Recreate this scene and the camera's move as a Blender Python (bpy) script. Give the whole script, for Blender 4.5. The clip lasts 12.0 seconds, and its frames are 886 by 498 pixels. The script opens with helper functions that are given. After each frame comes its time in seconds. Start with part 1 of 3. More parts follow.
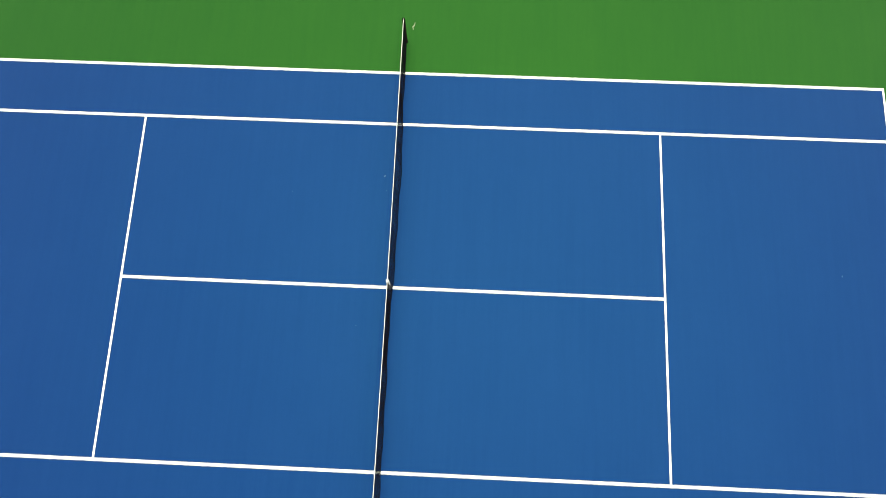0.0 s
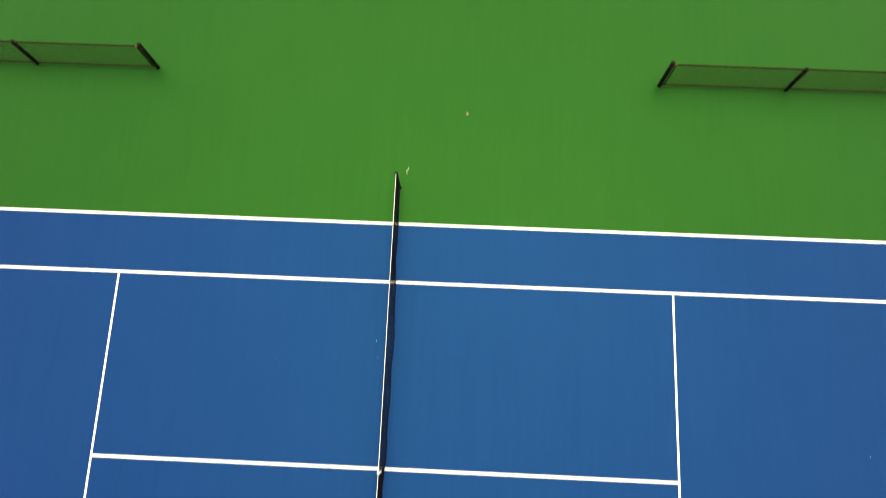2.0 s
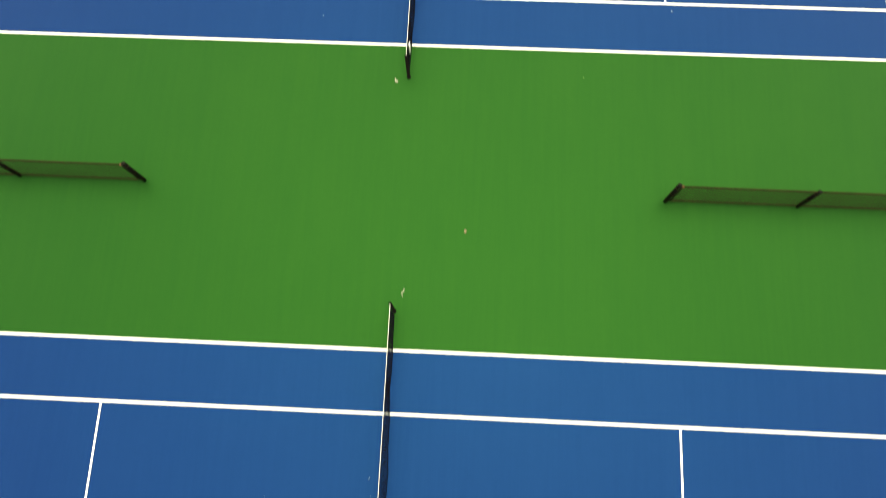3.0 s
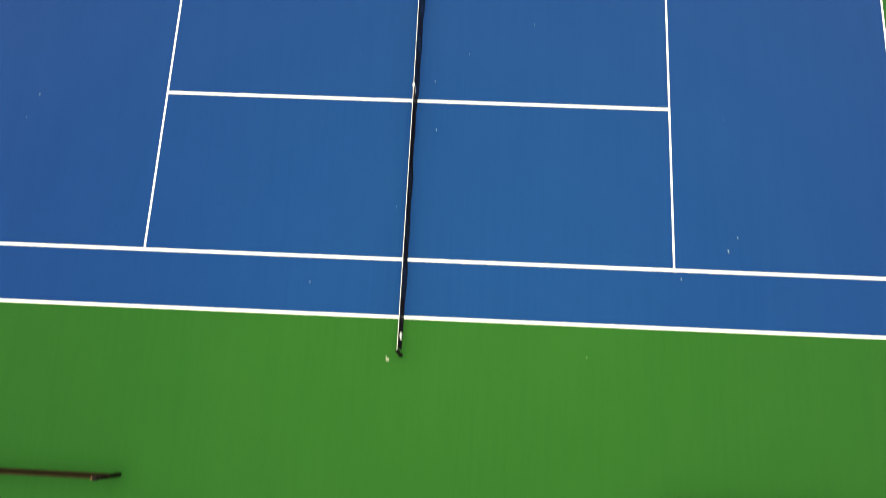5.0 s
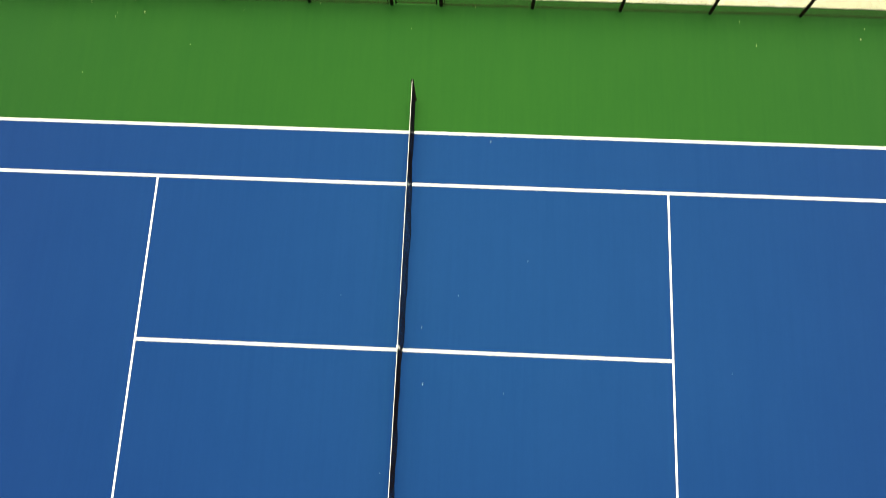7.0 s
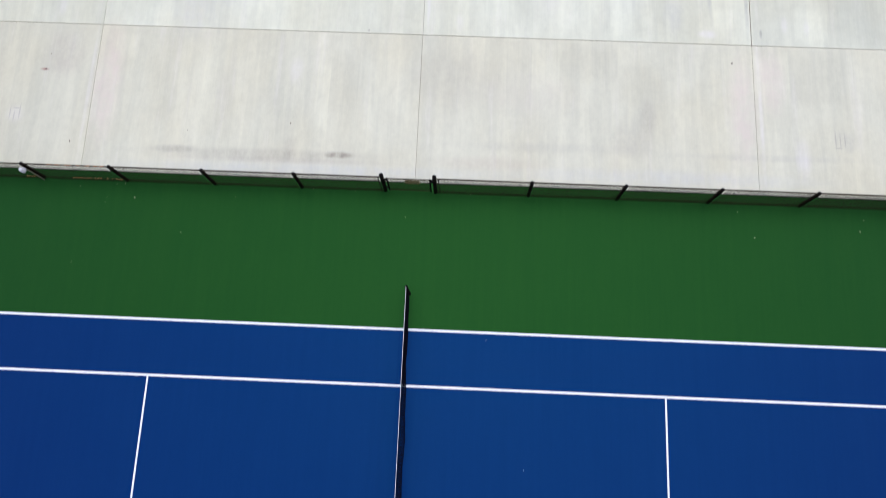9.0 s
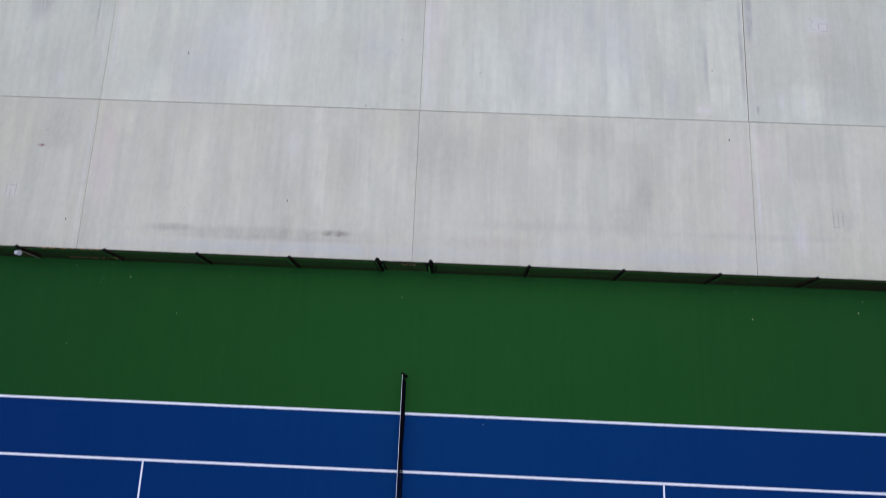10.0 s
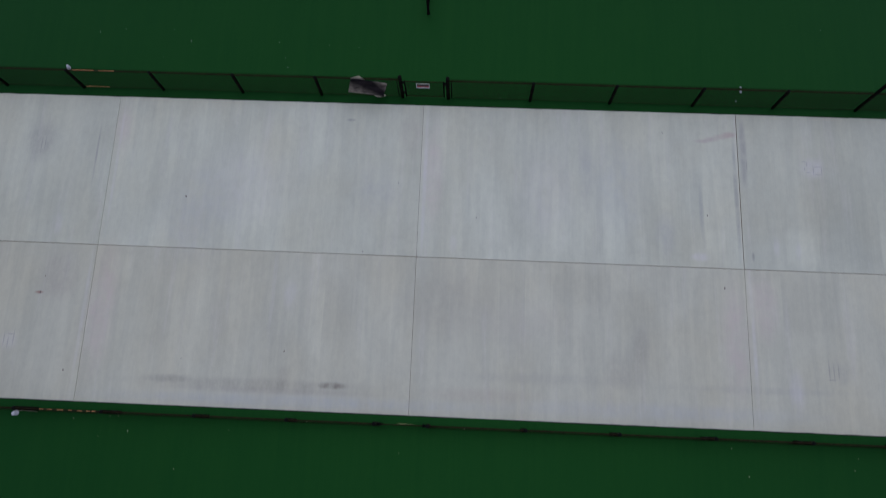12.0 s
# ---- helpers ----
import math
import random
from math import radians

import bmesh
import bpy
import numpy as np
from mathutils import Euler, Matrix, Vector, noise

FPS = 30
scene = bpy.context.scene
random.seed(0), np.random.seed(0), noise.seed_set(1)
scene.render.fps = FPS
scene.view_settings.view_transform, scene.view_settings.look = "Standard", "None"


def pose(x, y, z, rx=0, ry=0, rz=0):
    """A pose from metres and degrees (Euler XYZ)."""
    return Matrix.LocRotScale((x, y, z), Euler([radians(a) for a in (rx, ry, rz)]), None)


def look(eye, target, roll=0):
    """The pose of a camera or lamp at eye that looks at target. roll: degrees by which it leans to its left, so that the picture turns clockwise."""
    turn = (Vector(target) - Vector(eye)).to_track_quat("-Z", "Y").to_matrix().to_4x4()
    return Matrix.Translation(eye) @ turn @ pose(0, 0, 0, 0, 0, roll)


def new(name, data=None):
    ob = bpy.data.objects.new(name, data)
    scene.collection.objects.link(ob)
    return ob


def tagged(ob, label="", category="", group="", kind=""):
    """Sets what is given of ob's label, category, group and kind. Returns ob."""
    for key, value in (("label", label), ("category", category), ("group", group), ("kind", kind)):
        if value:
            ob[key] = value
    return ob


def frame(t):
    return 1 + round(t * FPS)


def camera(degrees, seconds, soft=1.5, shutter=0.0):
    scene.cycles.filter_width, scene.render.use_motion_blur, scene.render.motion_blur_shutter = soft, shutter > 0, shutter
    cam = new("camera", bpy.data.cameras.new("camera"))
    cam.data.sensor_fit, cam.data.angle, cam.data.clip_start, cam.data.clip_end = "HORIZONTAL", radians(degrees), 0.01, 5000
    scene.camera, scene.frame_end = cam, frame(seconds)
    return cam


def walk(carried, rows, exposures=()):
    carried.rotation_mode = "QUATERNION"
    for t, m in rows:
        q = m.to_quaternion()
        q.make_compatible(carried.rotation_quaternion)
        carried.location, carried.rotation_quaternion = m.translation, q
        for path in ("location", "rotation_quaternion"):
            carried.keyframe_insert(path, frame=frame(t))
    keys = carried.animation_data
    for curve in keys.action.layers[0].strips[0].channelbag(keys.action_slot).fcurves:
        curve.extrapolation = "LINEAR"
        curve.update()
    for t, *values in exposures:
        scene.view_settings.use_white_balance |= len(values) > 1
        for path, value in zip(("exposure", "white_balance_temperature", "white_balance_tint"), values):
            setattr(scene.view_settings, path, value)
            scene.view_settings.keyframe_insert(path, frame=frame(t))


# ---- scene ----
# ---------------------------------------------------------------- camera
cam = camera(64.5, 12.0, soft=1.0, shutter=0.6)
# seconds, metres x y z, degrees of turn about x y z
ROWS = [
    (0.0, 1.550, -2.939, 16.141, 13.73, 0.70, 2.53),
    (0.5, 1.447, -2.041, 16.092, 13.42, 0.48, 2.38),
    (1.0, 1.424, -1.095, 15.997, 13.40, 0.45, 2.40),
    (1.5, 1.452, -0.035, 15.930, 13.33, 0.61, 2.49),
    (2.0, 1.448, 1.181, 15.853, 13.41, 0.68, 2.47),
    (2.5, 1.466, 2.457, 15.784, 13.90, 0.78, 2.53),
    (3.0, 1.471, 3.940, 15.810, 14.11, 0.89, 2.61),
    (3.2, 1.481, 4.598, 15.849, 14.09, 1.00, 2.54),
    (4.8, 1.367, 10.207, 16.400, 13.46, 1.10, 2.61),
    (5.0, 1.371, 10.893, 16.427, 13.50, 1.12, 2.65),
    (5.5, 1.391, 12.579, 16.506, 13.41, 1.19, 2.58),
    (6.0, 1.420, 14.167, 16.526, 13.48, 1.26, 2.63),
    (6.5, 1.449, 15.772, 16.536, 13.34, 1.33, 2.59),
    (7.0, 1.458, 17.266, 16.659, 13.13, 1.36, 2.50),
    (7.5, 1.430, 18.599, 16.787, 13.18, 1.27, 2.51),
    (9.3, 1.326, 22.753, 17.646, 13.21, 1.13, 2.39),
    (9.5, 1.339, 23.133, 17.704, 13.35, 1.14, 2.38),
    (10.0, 1.350, 24.042, 17.923, 13.67, 1.17, 2.37),
    (10.5, 1.326, 24.968, 18.146, 13.75, 1.07, 2.26),
    (11.0, 1.330, 25.870, 18.396, 13.88, 1.10, 2.26),
    (11.5, 1.345, 26.803, 18.643, 14.10, 1.19, 2.25),
    (12.0, 1.317, 27.760, 18.890, 14.26, 1.21, 2.24),
]
EXPOSURES = [
    (0.0, 1.62, 7600, -2),
    (1.5, 1.64, 8500, -3),
    (3.0, 1.64, 8700, -2),
    (5.0, 1.61, 8000, 0),
    (7.0, 1.63, 8100, -1),
    (7.6, 1.49, 7500, 3),
    (8.4, 0.76, 6150, 17),
    (9.3, 0.11, 5400, 26),
    (10.5, -0.50, 5280, 28),
    (12.0, -0.95, 5170, 26),
]
walk(cam, [(t, pose(x, y, z, rx, ry, rz)) for t, x, y, z, rx, ry, rz in ROWS], EXPOSURES)

# ---------------------------------------------------------------- daylight under a bright overcast sky
SUN_UP, SUN_ROUND = 80.0, 14.0
world = bpy.data.worlds.new("overcast_sky")
scene.world = world
world.use_nodes = True
wn, wl = world.node_tree.nodes, world.node_tree.links
wn.clear()
sky = wn.new("ShaderNodeTexSky")
sky.sky_type, sky.sun_disc = "NISHITA", False
sky.sun_elevation, sky.sun_rotation = radians(SUN_UP), radians(SUN_ROUND)
sky.air_density, sky.dust_density, sky.ozone_density = 1.0, 4.0, 1.0
grey = wn.new("ShaderNodeHueSaturation")
grey.inputs["Saturation"].default_value = 0.18
back = wn.new("ShaderNodeBackground")
back.inputs["Strength"].default_value = 0.12
wout = wn.new("ShaderNodeOutputWorld")
wl.new(sky.outputs[0], grey.inputs["Color"])
wl.new(grey.outputs[0], back.inputs["Color"])
wl.new(back.outputs[0], wout.inputs[0])

sun_data = bpy.data.lights.new("sun", "SUN")
sun_data.energy, sun_data.angle, sun_data.color = 0.9, radians(78), (1.0, 0.97, 0.92)
sun = new("sun", sun_data)
sun_way = Vector((math.sin(radians(SUN_ROUND)) * math.cos(radians(SUN_UP)), math.cos(radians(SUN_ROUND)) * math.cos(radians(SUN_UP)), math.sin(radians(SUN_UP))))
sun.matrix_world = look(60 * sun_way, (0, 0, 0))


# ---------------------------------------------------------------- materials
def material(name, rough=0.7, metal=0.0, spec=0.5):
    m = bpy.data.materials.new(name)
    m.use_nodes = True
    bsdf = m.node_tree.nodes["Principled BSDF"]
    bsdf.inputs["Roughness"].default_value = rough
    bsdf.inputs["Metallic"].default_value = metal
    bsdf.inputs["Specular IOR Level"].default_value = spec
    return m, m.node_tree.nodes, m.node_tree.links, bsdf


def coords(n, l, scale=(1, 1, 1), world_space=False, shift=(0, 0, 0)):
    """World (geometry) or object coordinates, scaled."""
    if world_space:
        src = n.new("ShaderNodeNewGeometry").outputs["Position"]
    else:
        src = n.new("ShaderNodeTexCoord").outputs["Object"]
    mp = n.new("ShaderNodeMapping")
    mp.inputs["Scale"].default_value = scale
    mp.inputs["Location"].default_value = shift
    l.new(src, mp.inputs["Vector"])
    return mp.outputs[0]


def noise_fac(n, l, vec, scale, detail=4.0, rough=0.55, low=0.35, high=0.65):
    tex = n.new("ShaderNodeTexNoise")
    tex.inputs["Scale"].default_value = scale
    tex.inputs["Detail"].default_value = detail
    tex.inputs["Roughness"].default_value = rough
    l.new(vec, tex.inputs["Vector"])
    rng = n.new("ShaderNodeMapRange")
    rng.inputs["From Min"].default_value, rng.inputs["From Max"].default_value = low, high
    l.new(tex.outputs["Fac"], rng.inputs["Value"])
    return rng.outputs[0]


def blend(n, l, fac, a, b, how="MIX"):
    mix = n.new("ShaderNodeMix")
    mix.data_type, mix.blend_type = "RGBA", how
    for sock, val in ((mix.inputs[0], fac), (mix.inputs[6], a), (mix.inputs[7], b)):
        if isinstance(val, (int, float)):
            sock.default_value = val
        elif isinstance(val, tuple):
            sock.default_value = (*val, 1.0)
        else:
            l.new(val, sock)
    return mix.outputs[2]


def times(n, l, a, b):
    m = n.new("ShaderNodeMath")
    m.operation = "MULTIPLY"
    for sock, val in ((m.inputs[0], a), (m.inputs[1], b)):
        if isinstance(val, (int, float)):
            sock.default_value = val
        else:
            l.new(val, sock)
    return m.outputs[0]


def relief(n, l, bsdf, height, strength, distance):
    b = n.new("ShaderNodeBump")
    b.inputs["Strength"].default_value = strength
    b.inputs["Distance"].default_value = distance
    l.new(height, b.inputs["Height"])
    l.new(b.outputs[0], bsdf.inputs["Normal"])


def acrylic(name, base, pale, dark, gloss, tint):
    """Sand-filled acrylic court paint: squeegee streaks across the court, soft clouds, fine grit, a faint satin sheen."""
    m, n, l, bsdf = material(name, 0.44, 0.0, gloss)
    bsdf.inputs["Specular Tint"].default_value = (*tint, 1.0)
    streak = noise_fac(n, l, coords(n, l, (2.6, 0.10, 1), True), 1.0, 5.0, 0.6, 0.3, 0.7)
    pull = noise_fac(n, l, coords(n, l, (7.5, 0.32, 1), True, (1, 6, 0)), 1.0, 4.0, 0.7, 0.40, 0.62)
    cloud = noise_fac(n, l, coords(n, l, (0.22, 0.16, 1), True, (3.1, 1.7, 0)), 1.0, 3.0, 0.5, 0.3, 0.7)
    patch = noise_fac(n, l, coords(n, l, (0.9, 0.7, 1), True, (5, 8, 0)), 1.0, 5.0, 0.65, 0.36, 0.66)
    fine = noise_fac(n, l, coords(n, l, (1, 1, 1), True), 9.0, 6.0, 0.65, 0.3, 0.7)
    scuff = noise_fac(n, l, coords(n, l, (1.0, 0.35, 1), True, (7, 2, 0)), 1.6, 6.0, 0.7, 0.60, 0.80)
    col = blend(n, l, times(n, l, streak, 0.7), base, pale)
    col = blend(n, l, times(n, l, cloud, 0.55), col, dark)
    col = blend(n, l, times(n, l, patch, 0.45), col, dark)
    col = blend(n, l, times(n, l, pull, 0.40), col, pale)
    col = blend(n, l, times(n, l, fine, 0.35), col, dark)
    col = blend(n, l, times(n, l, scuff, 0.40), col, pale)
    l.new(col, bsdf.inputs["Base Color"])
    grit = noise_fac(n, l, coords(n, l, (1, 1, 1), True), 260.0, 2.0, 0.5)
    relief(n, l, bsdf, grit, 0.25, 0.002)
    return m


GREEN = acrylic("green_acrylic", (0.0068, 0.0428, 0.0076), (0.0104, 0.0495, 0.0086), (0.0046, 0.0362, 0.0070), 0.24, (0.27, 1.0, 0.18))
BLUE = acrylic("blue_acrylic", (0.0020, 0.0142, 0.0910), (0.0034, 0.0186, 0.0990), (0.0013, 0.0118, 0.0845), 0.24, (0.12, 0.64, 1.0))


def line_paint():
    m, n, l, bsdf = material("white_line_paint", 0.6)
    worn = noise_fac(n, l, coords(n, l, (1, 1, 1), True), 14.0, 6.0, 0.7, 0.55, 0.85)
    soft = noise_fac(n, l, coords(n, l, (1, 1, 1), True), 1.3, 3.0, 0.5)
    col = blend(n, l, times(n, l, soft, 0.5), (0.775, 0.80, 0.76), (0.71, 0.73, 0.69))
    col = blend(n, l, times(n, l, worn, 0.35), col, (0.36, 0.40, 0.44))
    l.new(col, bsdf.inputs["Base Color"])
    relief(n, l, bsdf, noise_fac(n, l, coords(n, l, (1, 1, 1), True), 240.0, 2.0), 0.2, 0.002)
    return m


WHITE_LINE = line_paint()

# stains on the concrete: centre x, y, half width, half depth, strength, colour
STAINS = (
    (-4.1, 28.66, 3.6, 0.19, 0.34, (0.24, 0.21, 0.155)),
    (-2.09, 28.70, 0.42, 0.10, 0.70, (0.15, 0.115, 0.075)),
    (-3.40, 28.86, 0.22, 0.38, 0.22, (0.21, 0.16, 0.11)),
    (-6.5, 28.74, 0.7, 0.12, 0.35, (0.17, 0.15, 0.12)),
    (6.12, 30.05, 0.26, 0.60, 0.34, (0.23, 0.20, 0.16)),
    (5.7, 29.4, 0.6, 0.6, 0.25, (0.22, 0.21, 0.19)),
    (-11.15, 35.45, 0.50, 0.75, 0.40, (0.22, 0.20, 0.175)),
    (-10.4, 30.94, 0.13, 0.05, 0.9, (0.25, 0.07, 0.05)),
    (-9.9, 31.4, 0.6, 0.8, 0.25, (0.27, 0.20, 0.18)),
    (8.80, 36.20, 0.22, 0.10, 0.50, (0.42, 0.20, 0.19)),
    (8.58, 36.13, 0.24, 0.09, 0.45, (0.42, 0.22, 0.20)),
    (8.34, 36.05, 0.26, 0.08, 0.40, (0.42, 0.25, 0.23)),
    (8.05, 35.98, 0.30, 0.07, 0.35, (0.40, 0.27, 0.25)),
    (8.90, 34.3, 0.07, 1.9, 0.5, (0.20, 0.195, 0.19)),
    (9.16, 35.7, 0.12, 1.3, 0.55, (0.24, 0.22, 0.21)),
    (9.25, 32.6, 0.045, 0.14, 0.55, (0.15, 0.14, 0.13)),
    (7.9, 33.9, 0.07, 0.8, 0.35, (0.20, 0.21, 0.22)),
    (-0.3, 36.0, 0.4, 0.7, 0.22, (0.26, 0.20, 0.19)),
    (0.9, 31.0, 1.6, 1.0, 0.20, (0.32, 0.28, 0.21)),
    (-2.1, 36.34, 0.14, 0.05, 0.6, (0.20, 0.19, 0.18)),
    (11.3, 29.55, 0.35, 0.35, 0.25, (0.20, 0.20, 0.20)),
    (-9.45, 35.1, 0.035, 1.0, 0.45, (0.22, 0.20, 0.19)),
    (9.3, 29.0, 2.6, 0.12, 0.18, (0.26, 0.25, 0.23)),
    (-8.6, 30.6, 0.45, 1.9, 0.45, (0.62, 0.50, 0.42)),
    (8.65, 30.3, 0.40, 1.7, 0.45, (0.62, 0.50, 0.42)),
    (9.45, 31.2, 0.40, 1.0, 0.45, (0.64, 0.52, 0.44)),
    (0.35, 34.8, 0.35, 1.8, 0.40, (0.64, 0.53, 0.45)),
    (-8.75, 35.9, 0.30, 0.9, 0.35, (0.64, 0.53, 0.46)),
    (-3.6, 28.50, 3.2, 0.10, 0.30, (0.33, 0.29, 0.24)),
    (1.9, 28.6, 1.6, 0.22, 0.25, (0.42, 0.33, 0.24)),
    (4.7, 34.9, 0.25, 1.2, 0.25, (0.34, 0.33, 0.32)),
    (6.9, 33.2, 0.30, 0.7, 0.30, (0.33, 0.33, 0.33)),
    (-1.2, 34.2, 0.8, 0.9, 0.22, (0.36, 0.36, 0.35)),
    (3.5, 29.1, 2.8, 0.16, 0.16, (0.26, 0.25, 0.22)),
    (-3.0, 28.26, 6.0, 0.20, 0.35, (0.47, 0.50, 0.49)),
    (6.5, 28.35, 4.5, 0.25, 0.30, (0.48, 0.50, 0.49)),
    (3.0, 30.6, 1.4, 0.7, 0.20, (0.50, 0.44, 0.34)),
    (-6.3, 33.4, 1.2, 1.6, 0.25, (0.47, 0.49, 0.46)),
    (5.6, 34.6, 0.9, 1.7, 0.25, (0.47, 0.49, 0.46)),
)
# marks scribed in the fresh concrete: centre x, y, half width, half depth
SCRIBED = (
    (10.85, 35.44, 0.05, 0.012), (10.93, 35.36, 0.012, 0.07), (10.86, 35.22, 0.012, 0.05), (10.95, 35.12, 0.06, 0.012),
    (11.10, 35.18, 0.012, 0.12), (11.22, 35.29, 0.11, 0.012), (11.33, 35.17, 0.012, 0.12), (11.22, 35.06, 0.11, 0.012),
    (11.02, 29.58, 0.016, 0.26), (11.14, 29.52, 0.016, 0.22), (11.26, 29.55, 0.016, 0.18), (11.08, 29.34, 0.10, 0.016),
    (-11.14, 29.62, 0.016, 0.18), (-11.02, 29.52, 0.016, 0.16), (-10.88, 29.66, 0.016, 0.22), (-10.98, 29.76, 0.09, 0.016),
    (-11.12, 35.30, 0.016, 0.22), (-11.02, 35.34, 0.016, 0.16), (9.24, 35.30, 0.014, 0.16),
)
# pale scoured patches: centre x, y, half width, half depth, strength
SCOURED = (
    (7.8, 32.55, 0.28, 0.14, 0.8),
    (-3.4, 31.1, 0.22, 0.45, 0.45),
    (10.15, 29.0, 0.22, 0.6, 0.6),
    (11.08, 35.25, 0.36, 0.34, 0.8),
    (-11.0, 29.57, 0.26, 0.30, 0.4),
    (3.6, 34.3, 0.9, 1.6, 0.30),
    (-5.0, 34.3, 1.5, 1.3, 0.28),
    (1.0, 32.7, 0.12, 0.30, 0.4),
    (-10.2, 32.9, 0.12, 0.35, 0.5),
    (9.9, 32.9, 0.10, 0.30, 0.5),
    (10.5, 32.8, 0.10, 0.25, 0.5),
    (0.13, 34.6, 0.07, 2.6, 0.7),
    (9.12, 30.2, 0.06, 2.2, 0.5),
    (-9.08, 30.2, 0.06, 2.2, 0.5),
    (-8.82, 34.8, 0.05, 2.2, 0.5),
)

# bands left by the float: centre x, y, half width, half depth, strength (paler above 0, darker below)
BANDS = (
    (8.26, 33.02, 0.26, 0.36, 0.50),
    (10.62, 32.86, 0.45, 0.59, 0.80),
    (11.94, 33.31, 0.81, 1.08, -0.55),
    (13.03, 32.93, 0.31, 0.69, 0.50),
    (4.01, 33.42, 0.28, 1.05, 0.35),
    (5.46, 33.11, 0.30, 0.75, 0.45),
    (5.08, 33.67, 0.09, 1.34, -0.45),
    (7.79, 33.96, 0.17, 1.31, -0.45),
    (6.50, 33.44, 0.20, 1.11, -0.30),
    (2.67, 30.87, 0.34, 1.28, -0.40),
    (3.39, 31.35, 0.38, 0.84, 0.40),
    (4.59, 31.61, 0.75, 0.59, -0.40),
    (5.81, 31.82, 0.44, 0.36, 0.40),
    (9.43, 31.38, 0.50, 0.80, 0.50),
    (10.68, 31.28, 0.74, 0.88, -0.45),
    (-2.07, 30.64, 0.39, 1.19, -0.40),
    (-2.64, 30.39, 0.18, 1.39, 0.45),
    (-6.65, 31.10, 0.11, 0.71, 0.40),
    (-8.19, 31.73, 0.32, 0.44, 0.40),
    (-5.42, 35.58, 0.37, 0.88, -0.30),
    (-7.43, 33.03, 0.40, 0.58, 0.35),
    (-4.68, 33.70, 0.32, 1.01, 0.35),
    (2.00, 33.75, 0.27, 1.17, 0.30),
    (2.73, 33.57, 0.20, 1.03, -0.30),
    (-5.78, 30.90, 0.17, 1.10, 0.35),
    (-1.16, 30.06, 0.21, 1.45, 0.35),
    (-0.45, 30.77, 0.19, 1.39, 0.30),
    (7.04, 30.58, 0.23, 0.91, 0.30),
    (4.35, 29.73, 0.10, 1.05, 0.30),
    (-10.94, 32.79, 0.11, 0.36, 0.50),
    (0.55, 35.58, 0.16, 1.22, 0.40),
)


